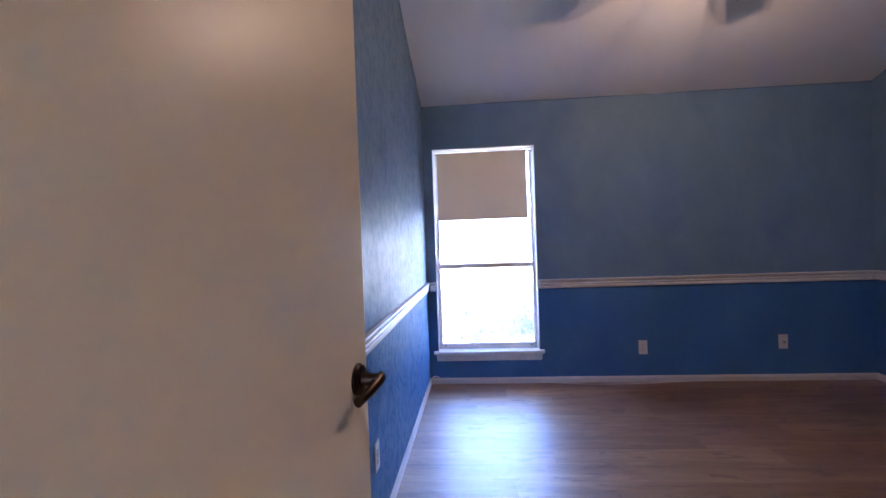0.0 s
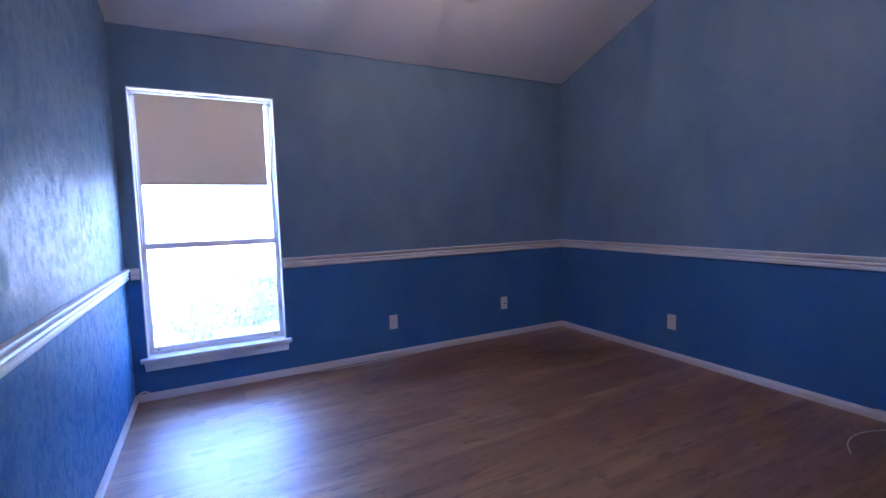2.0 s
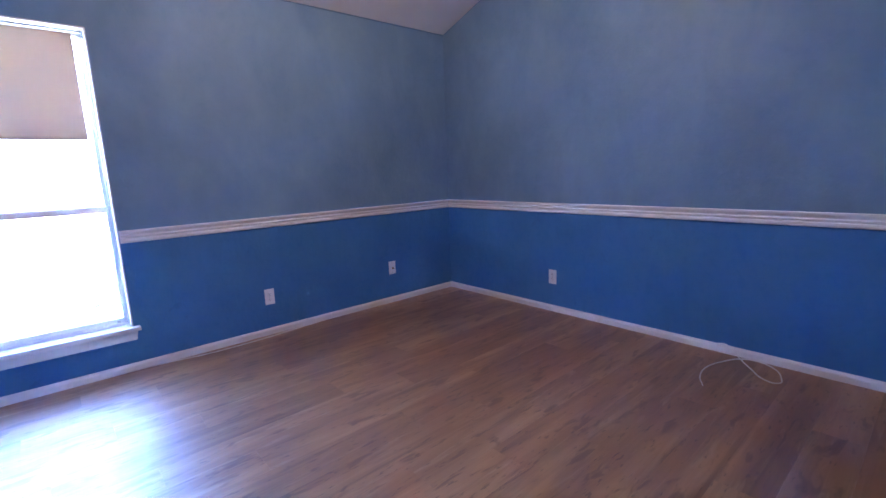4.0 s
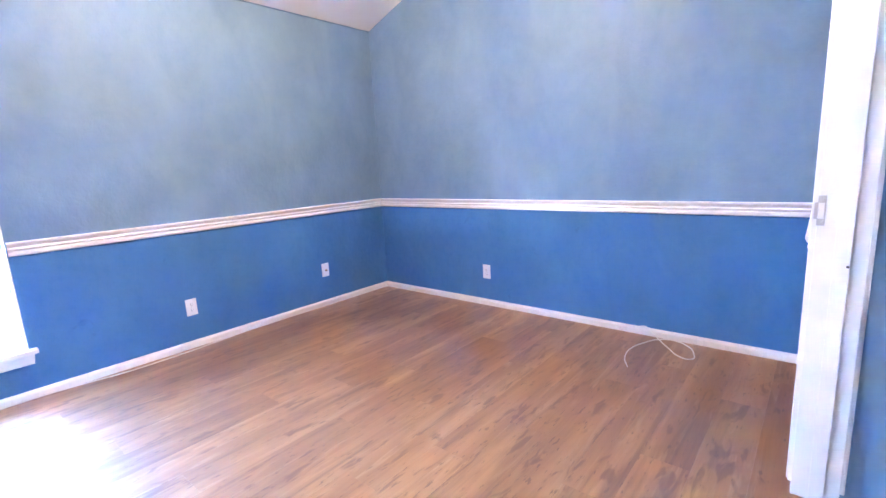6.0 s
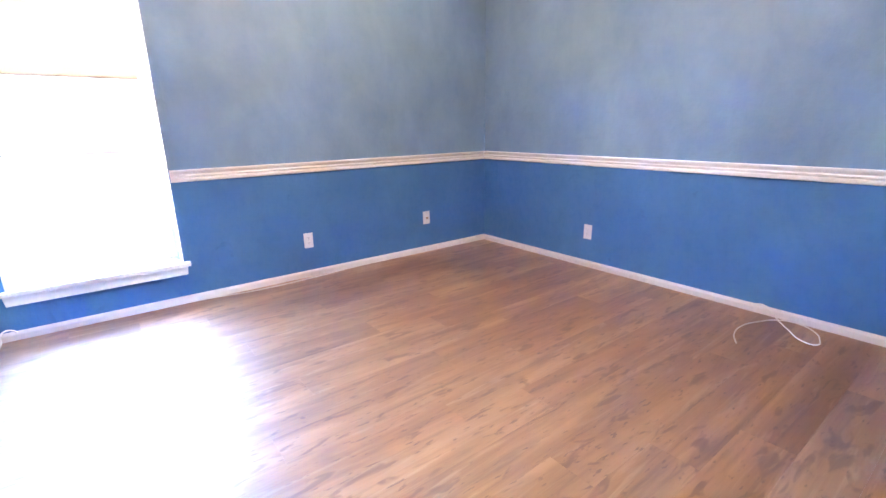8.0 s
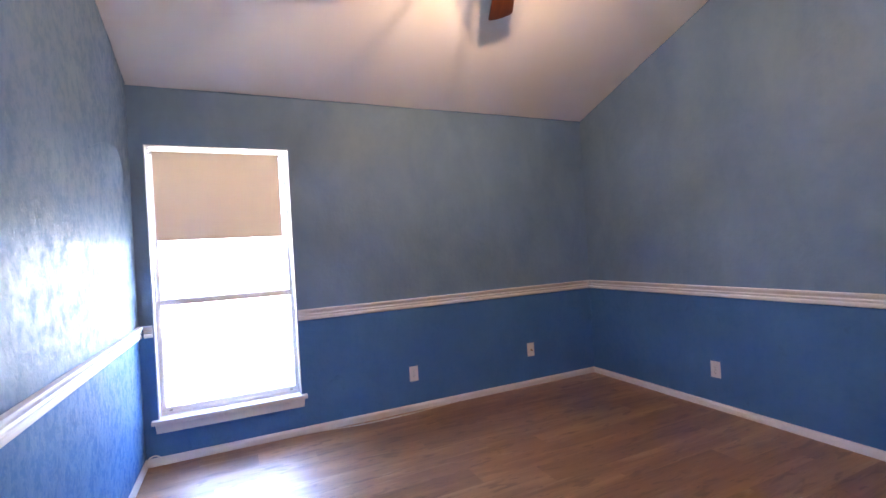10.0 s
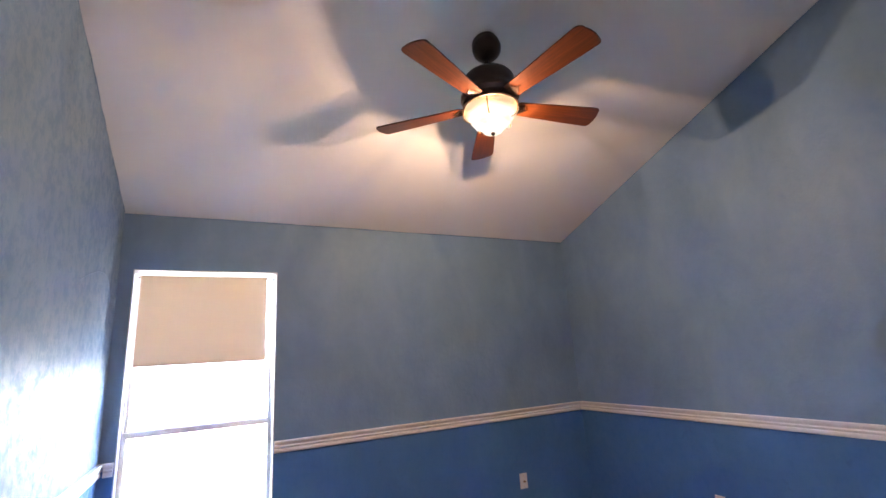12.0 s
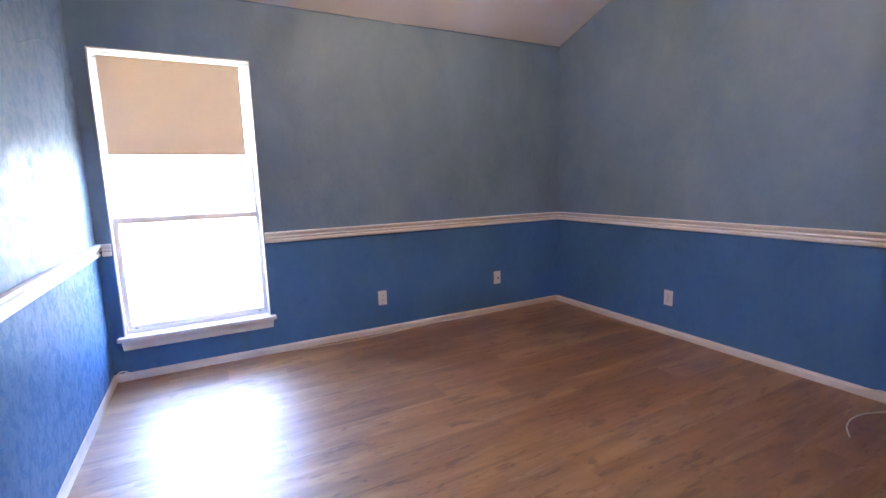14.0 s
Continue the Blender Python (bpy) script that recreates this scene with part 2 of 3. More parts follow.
def add_lathe(bm, profile, centre, segs=40):
    """A profile of (radius, z) pairs turned about an upright axis at centre."""
    cx, cy = centre
    rings = []
    for r, z in profile:
        if r < 1e-5:
            rings.append([bm.verts.new((cx, cy, z))])
        else:
            rings.append([bm.verts.new((cx + r * math.cos(2 * math.pi * i / segs), cy + r * math.sin(2 * math.pi * i / segs), z)) for i in range(segs)])
    fs = []
    for a, b in zip(rings, rings[1:]):
        for i in range(segs):
            j = (i + 1) % segs
            if len(a) == 1 and len(b) == 1:
                continue
            if len(a) == 1:
                fs.append(bm.faces.new((a[0], b[i], b[j])))
            elif len(b) == 1:
                fs.append(bm.faces.new((a[i], b[0], a[j])))
            else:
                fs.append(bm.faces.new((a[i], b[i], b[j], a[j])))
    bmesh.ops.recalc_face_normals(bm, faces=fs)
    return fs


def mesh_of(name, bm, materials, smooth=False):
    me = bpy.data.meshes.new(name)
    bm.to_mesh(me)
    bm.free()
    for m in materials if isinstance(materials, (list, tuple)) else (materials,):
        me.materials.append(m)
    if smooth:
        for poly in me.polygons:
            poly.use_smooth = True
        me.set_sharp_from_angle(angle=radians(38))
    return me


def part(name, bm, material, parent, label="", smooth=False):
    ob = new(name, mesh_of(name, bm, material, smooth))
    ob.parent = parent
    if label:
        ob["label"] = label
    return ob


def thing(name, x, y, z, label, category, group="", kind="", rz=0.0):
    ob = new(name)
    ob.matrix_basis = pose(x, y, z, 0, 0, rz)
    ob.empty_display_size = 0.1
    return tagged(ob, label, category, group, kind)


def tube(name, points, radius, material, parent=None, cyclic=False, res=6):
    cu = bpy.data.curves.new(name, "CURVE")
    cu.dimensions, cu.bevel_depth, cu.bevel_resolution, cu.resolution_u, cu.use_fill_caps = "3D", radius, 3, res, True
    sp = cu.splines.new("BEZIER")
    sp.bezier_points.add(len(points) - 1)
    for bp, co in zip(sp.bezier_points, points):
        bp.co, bp.handle_left_type, bp.handle_right_type = co, "AUTO", "AUTO"
    sp.use_cyclic_u = cyclic
    tmp = bpy.data.objects.new(name, cu)
    me = bpy.data.meshes.new_from_object(tmp)
    bpy.data.objects.remove(tmp)
    bpy.data.curves.remove(cu)
    me.name = name
    me.materials.clear()
    me.materials.append(material)
    for poly in me.polygons:
        poly.use_smooth = True
    ob = new(name, me)
    ob.parent = parent
    return ob


# ---------------------------------------------------------------- walls
ZS = (RAIL_T + RAIL_B) / 2     # the paint changes behind the chair rail


def wall_block(bm, x0, x1, y0, y1, z0, z1):
    """A block of wall, the deep blue under the rail and the pale blue over it."""
    if z0 < ZS < z1:
        add_box(bm, (x0, y0, z0), (x1, y1, ZS), index=1)
        add_box(bm, (x0, y0, ZS), (x1, y1, z1), index=0)
    else:
        add_box(bm, (x0, y0, z0), (x1, y1, z1), index=0 if z0 >= ZS else 1)


def wall(name, bm, label):
    ob = new(name, mesh_of(name, bm, [M_UPPER, M_LOWER]))
    return tagged(ob, label, "wall", kind="structure")


bm = bmesh.new()
D = 0.14
wall_block(bm, XL - T, WX0, 0, D, -0.05, EAVE + 0.1)
wall_block(bm, WX1, XR + T, 0, D, -0.05, EAVE + 0.1)
add_box(bm, (WX0, 0, -0.05), (WX1, D, WZ0), index=1)
add_box(bm, (WX0, 0, WZ1), (WX1, D, EAVE + 0.1), index=0)
wall("wall_window", bm, "two-tone blue painted wall with a tall window")

for nm, x0, x1, lab in (("wall_west", XL - T, XL, "glossy two-tone blue wall beside the window"), ("wall_east", XR, XR + T, "two-tone blue wall under the sloping ceiling")):
    bm = bmesh.new()
    wall_block(bm, x0, x1, YB if nm == "wall_west" else YN - T, 0, -0.05, 1.6)
    end = YB if nm == "wall_west" else YN - T
    add_prism(bm, [(end, 1.6), (0, 1.6), (0, EAVE + 0.05), (end, ceil_z(end) + 0.05)], "x", x0, x1, 0)
    wall(nm, bm, lab)

bm = bmesh.new()
wall_block(bm, JX + 0.016, XR, YN - T, YN, -0.05, OPEN_H)
add_box(bm, (XL, YN - T, OPEN_H), (XR, YN, ceil_z(YN) + 0.05), index=0)
wall("wall_south", bm, "two-tone blue wall with a wide cased opening")

bm = bmesh.new()
add_box(bm, (JX + 0.03, YB, -0.05), (JX + 0.15, YN - T, 2.5), index=0)
wall("wall_passage", bm, "pale blue wall of the passage behind")
# unseen end wall; narrow slot added to throw daylight on door and passage wall
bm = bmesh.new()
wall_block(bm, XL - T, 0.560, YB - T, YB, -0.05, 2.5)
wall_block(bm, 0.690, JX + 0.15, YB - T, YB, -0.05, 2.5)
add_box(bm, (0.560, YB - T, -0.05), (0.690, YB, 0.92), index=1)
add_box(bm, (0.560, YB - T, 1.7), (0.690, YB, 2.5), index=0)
wall("wall_back", bm, "blue wall closing the passage, with an added daylight slot")

bm = bmesh.new()
y1 = YN - T
add_prism(bm, [(0.5, ceil_z(0.5)), (y1, ceil_z(y1)), (y1, ceil_z(y1) + 0.12), (0.5, ceil_z(0.5) + 0.12)], "x", XL - T - 0.02, XR + T + 0.02)
ceiling = tagged(new("ceiling", mesh_of("ceiling", bm, M_CEIL)), "white textured sloping ceiling", "ceiling", kind="structure")
bm = bmesh.new()
add_box(bm, (XL - T, YB - T, 2.44), (JX + 0.15, YN - T, 2.56))
tagged(new("ceiling_passage", mesh_of("ceiling_passage", bm, M_CEIL)), "flat white ceiling of the passage", "ceiling", kind="structure")


# ---------------------------------------------------------------- trim
RAIL_PROFILE = [(d, RAIL_B + h) for d, h in ((0, 0), (0.011, 0), (0.016, 0.005), (0.017, 0.014), (0.016, 0.022), (0.012, 0.025), (0.012, 0.029), (0.018, 0.033), (0.020, 0.039),
                (0.018, 0.043), (0.015, 0.046), (0.016, 0.050), (0.021, 0.056), (0.026, 0.063), (0.028, 0.069), (0.028, 0.074), (0.025, 0.077), (0, 0.077))]
BASE_PROFILE = [(0, FLOOR), (0.013, FLOOR), (0.013, BASE_H - 0.018), (0.010, BASE_H - 0.010), (0.006, BASE_H - 0.003), (0.004, BASE_H), (0, BASE_H)]


def trim(name, profile, side, lo, hi, at, label):
    """A moulding along a wall; side tells which way it stands proud."""
    bm = bmesh.new()
    if side in ("-y", "+y"):
        s = -1 if side == "-y" else 1
        add_prism(bm, [(at + s * d, z) for d, z in profile], "x", lo, hi)
    else:
        s = -1 if side == "-x" else 1
        add_prism(bm, [(at + s * d, z) for d, z in profile], "y", lo, hi)
    ob = new(name, mesh_of(name, bm, M_TRIM))
    return tagged(ob, label, "trim", kind="structure")


L_RAIL, L_BASE = "white painted wooden chair rail", "white painted baseboard"
trim("chair_rail", RAIL_PROFILE, "-y", XL + 0.028, WX0 - 0.004, 0.0, L_RAIL)
trim("chair_rail", RAIL_PROFILE, "-y", WX1 + 0.004, XR - 0.028, 0.0, L_RAIL)
trim("chair_rail", RAIL_PROFILE, "+x", -2.95, 0.0, XL, L_RAIL)
trim("chair_rail", RAIL_PROFILE, "-x", YN, 0.0, XR, L_RAIL)
trim("chair_rail", RAIL_PROFILE, "+y", JX + 0.075, XR - 0.028, YN, L_RAIL)
trim("baseboard", BASE_PROFILE, "-y", XL + 0.013, XR - 0.013, 0.0, L_BASE)
trim("baseboard", BASE_PROFILE, "+x", -2.95, 0.0, XL, L_BASE)
trim("baseboard", BASE_PROFILE, "-x", YN, 0.0, XR, L_BASE)
trim("baseboard", BASE_PROFILE, "+y", JX + 0.075, XR - 0.013, YN, L_BASE)
trim("baseboard", BASE_PROFILE, "-x", YB, YN - T - 0.07, JX + 0.03, L_BASE)

# the cased opening
opening = thing("door_opening", JX, YN, 0, "white painted door jamb with casing and strike plate", "door frame", kind="structure")


def local(bm, ob):
    bmesh.ops.transform(bm, matrix=ob.matrix_basis.inverted(), verts=bm.verts)
    return bm


bm = bmesh.new()
add_box(bm, (JX, YN - T - 0.004, FLOOR), (JX + 0.016, YN + 0.002, OPEN_H), 0.002)
part("jamb", local(bm, opening), M_TRIM, opening)
bm = bmesh.new()
add_box(bm, (JX - 0.011, YN - 0.085, FLOOR), (JX, YN - 0.045, OPEN_H), 0.002)
part("door_stop", local(bm, opening), M_TRIM, opening)
for nm, s0, s1 in (("casing", YN, YN + 0.017), ("casing", YN - T - 0.016, YN - T)):
    bm = bmesh.new()
    add_box(bm, (JX + 0.006, s0, FLOOR + 0.050), (JX + 0.066, s1, OPEN_H + 0.06), 0.004)
    part(nm, local(bm, opening), M_TRIM, opening)
bm = bmesh.new()
add_box(bm, (XL, YN - T - 0.004, OPEN_H - 0.016), (JX, YN + 0.002, OPEN_H), 0.002)
part("head_jamb", local(bm, opening), M_TRIM, opening)
bm = bmesh.new()
add_box(bm, (XL, YN, OPEN_H), (JX + 0.006, YN + 0.016, OPEN_H + 0.06), 0.004)
part("head_casing", local(bm, opening), M_TRIM, opening)
STRIKE_Z = 1.007
bm = bmesh.new()
for z0, z1 in ((-0.046, -0.024), (0.024, 0.046)):
    add_box(bm, (JX - 0.002, YN - 0.016, STRIKE_Z + z0), (JX + 0.001, YN + 0.004, STRIKE_Z + z1), 0.0008, 1)
add_box(bm, (JX - 0.002, YN - 0.016, STRIKE_Z - 0.024), (JX + 0.001, YN - 0.012, STRIKE_Z + 0.024), 0.0008, 1)
add_box(bm, (JX - 0.002, YN + 0.002, STRIKE_Z - 0.026), (JX + 0.002, YN + 0.012, STRIKE_Z + 0.026), 0.0015, 1)
part("strike_plate", local(bm, opening), M_STEEL, opening, "steel strike plate with two screws")
for zz in (-0.035, 0.035):
    bm = bmesh.new()
    bmesh.ops.create_cone(bm, cap_ends=True, segments=14, radius1=0.0042, radius2=0.003, depth=0.002,
                          matrix=Matrix.Translation((JX - 0.003, YN - 0.011, STRIKE_Z + zz)) @ Matrix.Rotation(radians(-90), 4, "Y"))
    part("screw", local(bm, opening), M_STEEL, opening)
bm = bmesh.new()
bmesh.ops.create_cone(bm, cap_ends=True, segments=12, radius1=0.004, radius2=0.004, depth=0.001,
                      matrix=Matrix.Translation((JX - 0.0112, YN - 0.080, 0.84)) @ Matrix.Rotation(radians(-90), 4, "Y"))
part("screw_hole", local(bm, opening), M_SLOT, opening, "small dark screw hole")


# the wall paint runs unevenly onto the edge of the ceiling
def cut_in(name, ends, inward, seed):
    """A thin wavering ribbon of wall paint from one corner of the ceiling to another."""
    rnd = random.Random(seed)
    (xa, ya), (xb, yb) = ends
    k = int(math.hypot(xb - xa, yb - ya) / 0.03)
    bm = bmesh.new()
    width, last = 0.004, None
    for q in range(k + 1):
        u = q / k
        width = min(0.010, max(0.0015, width + rnd.uniform(-0.0017, 0.0017) + (0.004 if rnd.random() < 0.03 else 0)))
        x, y = xa + (xb - xa) * u, ya + (yb - ya) * u
        xi, yi = x + inward[0] * width, y + inward[1] * width
        ring = [bm.verts.new(co) for co in ((x, y, ceil_z(y) + 0.001), (xi, yi, ceil_z(yi) + 0.001), (xi, yi, ceil_z(yi) - 0.0012), (x, y, ceil_z(y) - 0.0025))]
        if last:
            for e in range(4):
                bm.faces.new((last[e], last[(e + 1) % 4], ring[(e + 1) % 4], ring[e]))
        else:
            bm.faces.new(ring[::-1])
        last = ring
    bm.faces.new(last)
    bmesh.ops.recalc_face_normals(bm, faces=bm.faces[:])
    tagged(new(name, mesh_of(name, bm, M_UPPER)), "uneven blue paint edge along the ceiling", "trim", kind="structure")


cut_in("paint_edge", ((XL + 0.001, -0.001), (XR - 0.001, -0.001)), (0, -1), 4)
cut_in("paint_edge", ((XL + 0.001, -0.012), (XL + 0.001, YN + 0.02)), (1, 0), 7)
cut_in("paint_edge", ((XR - 0.001, -0.012), (XR - 0.001, YN + 0.02)), (-1, 0), 9)
ridge = tube("plaster_ridge", [(XL - 0.0035, yy, zz) for yy, zz in ((-0.86, 1.845), (-0.62, 1.925), (-0.42, 1.965), (-0.29, 1.955), (-0.20, 1.900), (-0.175, 1.840), (-0.20, 1.760), (-0.25, 1.680))], 0.0052, M_UPPER)
tagged(ridge, "raised plaster ridge under the wall paint", "wall", kind="structure")


# ---------------------------------------------------------------- window
window = thing("window_1", (WX0 + WX1) / 2, 0, WZ0, "tall white single-hung window with a beige shade", "window", kind="structure")
LIN = 0.008
for nm, a, b in (("window_liner", (WX0, -0.004, WZ0), (WX0 + LIN, D, WZ1)), ("window_liner", (WX1 - LIN, -0.004, WZ0), (WX1, D, WZ1)),
                 ("window_liner", (WX0 + LIN, -0.004, WZ1 - LIN), (WX1 - LIN, D, WZ1))):
    bm = bmesh.new()
    add_box(bm, a, b, 0.002)
    part(nm, local(bm, window), M_TRIM, window)
bm = bmesh.new()
add_box(bm, (WX0 - 0.035, -0.045, WZ0 - 0.022), (WX1 + 0.035, 0.0, WZ0 + 0.004), 0.006, 3)
add_box(bm, (WX0, 0.0, WZ0 - 0.018), (WX1, D - 0.03, WZ0 + 0.003))
part("window_sill", local(bm, window), M_TRIM, window, "white painted window stool")
bm = bmesh.new()
add_prism(bm, [(WX0 - 0.018, WZ0 - 0.022), (WX1 + 0.018, WZ0 - 0.022), (WX1 + 0.010, WZ0 - 0.082), (WX0 - 0.010, WZ0 - 0.082)], "y", -0.018, -0.001)
part("apron", local(bm, window), M_TRIM, window)
IX0, IX1, IZ0, IZ1 = WX0 + LIN, WX1 - LIN, WZ0 + 0.003, WZ1 - LIN
MEET = 1.045
FY0, FY1 = 0.070, 0.135


def frame_ring(bm, x0, x1, z0, z1, y0, y1, wl, wt, wb):
    add_box(bm, (x0, y0, z0), (x0 + wl, y1, z1), 0.003)
    add_box(bm, (x1 - wl, y0, z0), (x1, y1, z1), 0.003)
    add_box(bm, (x0 + wl, y0, z0), (x1 - wl, y1, z0 + wb), 0.003)
    add_box(bm, (x0 + wl, y0, z1 - wt), (x1 - wl, y1, z1), 0.003)


bm = bmesh.new()
frame_ring(bm, IX0, IX1, IZ0, IZ1, FY0, FY1, 0.008, 0.008, 0.02)
part("window_frame", local(bm, window), M_VINYL, window)
for nm, z0, z1, y0, y1, wb, wt in (("lower_sash", IZ0 + 0.02, MEET + 0.016, 0.076, 0.098, 0.028, 0.036), ("upper_sash", MEET - 0.012, IZ1 - 0.008, 0.104, 0.126, 0.034, 0.012)):
    bm = bmesh.new()
    frame_ring(bm, IX0 + 0.008, IX1 - 0.008, z0, z1, y0, y1, 0.020, wt, wb)
    sash = part(nm, local(bm, window), M_VINYL, window)
    bm = bmesh.new()
    ym = (y0 + y1) / 2
    add_box(bm, (IX0 + 0.026, ym - 0.002, z0 + wb - 0.003), (IX1 - 0.026, ym + 0.002, z1 - wt + 0.003))
    pane = part("pane", local(bm, window), M_GLASS, sash, "clear window glass")
    pane.visible_shadow = False
for sx in (IX0 + 0.055, IX1 - 0.055):
    bm = bmesh.new()
    add_box(bm, (sx - 0.010, 0.066, IZ0 + 0.022), (sx + 0.010, 0.077, IZ0 + 0.034), 0.002)
    part("sash_latch", local(bm, window), M_STEEL, window)

bm = bmesh.new()
add_box(bm, (IX0 + 0.008, 0.1365, IZ0 + 0.02), (IX1 - 0.008, 0.1380, MEET))
part("insect_screen", local(bm, window), M_SCREEN, window, "fine grey insect screen over the lower sash")

# roller shade, pulled down over the top third
SHX0, SHX1, SHZ = 0.100, 0.880, 1.454
shade = thing("roller_shade", (SHX0 + SHX1) / 2, 0.06, WZ1 - 0.04, "beige cloth roller shade pulled partly down", "shade")
bm = bmesh.new()
wave = [(SHX0 + (SHX1 - SHX0) * i / 40, 0.058 + 0.0016 * math.sin(i * 0.21 + 1.0) + 0.0008 * math.cos(i * 0.5)) for i in range(41)]
add_prism(bm, wave + [(x, y + 0.0012) for x, y in wave[::-1]], "z", SHZ, WZ1 - 0.030)
part("cloth", local(bm, shade), M_SHADE, shade)
bm = bmesh.new()
bmesh.ops.create_cone(bm, cap_ends=True, segments=20, radius1=0.006, radius2=0.006, depth=SHX1 - SHX0,
                      matrix=Matrix.Translation(((SHX0 + SHX1) / 2, 0.066, WZ1 - 0.036)) @ Matrix.Rotation(radians(90), 4, "Y"))
part("roller_tube", local(bm, shade), M_SHADE, shade, "", True)
bm = bmesh.new()
add_box(bm, (SHX0 + 0.002, 0.0535, SHZ - 0.002), (SHX1 - 0.002, 0.0635, SHZ + 0.014), 0.003)
part("hem_bar", local(bm, shade), M_SHADE, shade)
for bx0, bx1 in ((IX0, SHX0 - 0.001), (SHX1 + 0.001, IX1)):
    bm = bmesh.new()
    add_box(bm, (bx0, 0.058, WZ1 - 0.044), (bx1, 0.068, WZ1 - 0.038), 0.001, 1)
    part("bracket", local(bm, shade), M_STEEL, shade)


# ---------------------------------------------------------------- entry door, standing open
DX, DY0, DY1, DT, DH = 0.090, -3.705, -2.943, 0.035, 2.03
door = thing("door_1", DX - DT / 2, DY0, 0.0, "flat off-white door standing open along the wall", "door", kind="structure")
bm = bmesh.new()
add_box(bm, (DX - DT, DY0, FLOOR + 0.012), (DX, DY1, DH), 0.003)
part("door_leaf", local(bm, door), M_DOOR, door)
HZ, HY = 0.985, DY1 - 0.053
bm = bmesh.new()
prof = [(0.0, 0.0), (0.033, 0.0), (0.033, 0.004), (0.029, 0.009), (0.014, 0.012), (0.012, 0.034), (0.012, 0.048), (0.0, 0.050)]
add_lathe(bm, prof, (0, 0), 28)
bmesh.ops.transform(bm, matrix=Matrix.Translation((DX, HY, HZ)) @ Matrix.Rotation(radians(90), 4, "Y"), verts=bm.verts)
handle = part("door_handle", local(bm, door), M_HANDLE, door, "aged bronze lever handle", True)
bm = bmesh.new()
for k in range(9):
    u = k / 8
    yy = HY + 0.014 - 0.088 * u
    h = 0.0135 - 0.003 * u
    zc = HZ - 0.020 * u * u - 0.004 * math.sin(u * 3.0)
    xx = DX + 0.046 - 0.016 * u * u
    ring = [bm.verts.new((xx + 0.009 * math.cos(a), yy, zc + h * math.sin(a))) for a in [2 * math.pi * q / 12 for q in range(12)]]
    if k:
        for q in range(12):
            bm.faces.new((prev[q], prev[(q + 1) % 12], ring[(q + 1) % 12], ring[q]))
    else:
        bm.faces.new(ring[::-1])
    prev = ring
bm.faces.new(prev)
bmesh.ops.recalc_face_normals(bm, faces=bm.faces[:])
part("lever", local(bm, door), M_HANDLE, handle, "", True)
bm = bmesh.new()
add_box(bm, (DX - DT + 0.006, DY1 - 0.001, HZ - 0.028), (DX - 0.006, DY1 + 0.0015, HZ + 0.028), 0.0006, 1)
add_box(bm, (DX - DT + 0.012, DY1, HZ - 0.008), (DX - 0.012, DY1 + 0.010, HZ + 0.008), 0.002, 1)
part("latch_plate", local(bm, door), M_STEEL, door)
for hz in (0.25, 1.02, 1.80):
    bm = bmesh.new()
    bmesh.ops.create_cone(bm, cap_ends=True, segments=12, radius1=0.006, radius2=0.006, depth=0.09, matrix=Matrix.Translation((DX - DT + 0.0, DY0 - 0.005, hz)))
    part("hinge", local(bm, door), M_STEEL, door)
door.matrix_basis = pose(0.073, -3.697, 0.0, 0, 0, -7.0)   # stands a little off the wall
bm = bmesh.new()
add_box(bm, (XL, -3.84, FLOOR), (XL + 0.075, -3.725, 2.05), 0.003)
tagged(new("door_frame", mesh_of("door_frame", bm, M_TRIM)), "white painted hinge jamb of the open door", "door frame", kind="structure")


# ---------------------------------------------------------------- outlets
def outlet(x, y, z, rz, kind_of):
    lab = "white duplex outlet with a cover plate" if kind_of == "duplex" else "white wall plate with a brass cable jack"
    ob = thing("wall_outlet" if kind_of == "duplex" else "cable_jack", x, y, z, lab, "outlet", "wall plates under the chair rail", rz=rz)
    bm = bmesh.new()
    add_box(bm, (-0.036, -0.0065, -0.059), (0.036, 0.0, 0.059), 0.003, 2)
    plate = part("cover_plate", bm, M_PLASTIC, ob)
    if kind_of == "duplex":
        for s in (-1, 1):
            bm = bmesh.new()
            add_box(bm, (-0.0165, -0.0095, s * 0.0195 - 0.0135), (0.0165, -0.006, s * 0.0195 + 0.0135), 0.003, 2)
            face = part("receptacle", bm, M_PLASTIC, ob)
            bm = bmesh.new()
            for sx, hh in ((-0.0063, 0.0045), (0.0063, 0.0036)):
                add_box(bm, (sx - 0.001, -0.0098, s * 0.0195 + 0.002 - hh), (sx + 0.001, -0.0094, s * 0.0195 + 0.002 + hh))
            add_box(bm, (-0.002, -0.0098, s * 0.0195 - 0.010), (0.002, -0.0094, s * 0.0195 - 0.006))
            part("slots", bm, M_SLOT, face)
        spots = (0.0,)
    else:
        bm = bmesh.new()
        add_lathe(bm, [(0.0, 0.0), (0.009, 0.0), (0.009, 0.005), (0.0055, 0.006), (0.0055, 0.016), (0.0, 0.016)], (0, 0), 12)
        bmesh.ops.transform(bm, matrix=Matrix.Translation((0.004, -0.0062, -0.004)) @ Matrix.Rotation(radians(90), 4, "X"), verts=bm.verts)
        part("jack", bm, M_BRASS, ob, "brass cable jack")
        spots = (-0.042, 0.042)
    for zz in spots:
        bm = bmesh.new()
        bmesh.ops.create_cone(bm, cap_ends=True, segments=10, radius1=0.0035, radius2=0.0028, depth=0.0014,
                              matrix=Matrix.Translation((0, -0.0072, zz)) @ Matrix.Rotation(radians(90), 4, "X"))
        part("screw", bm, M_STEEL, ob)
    return ob


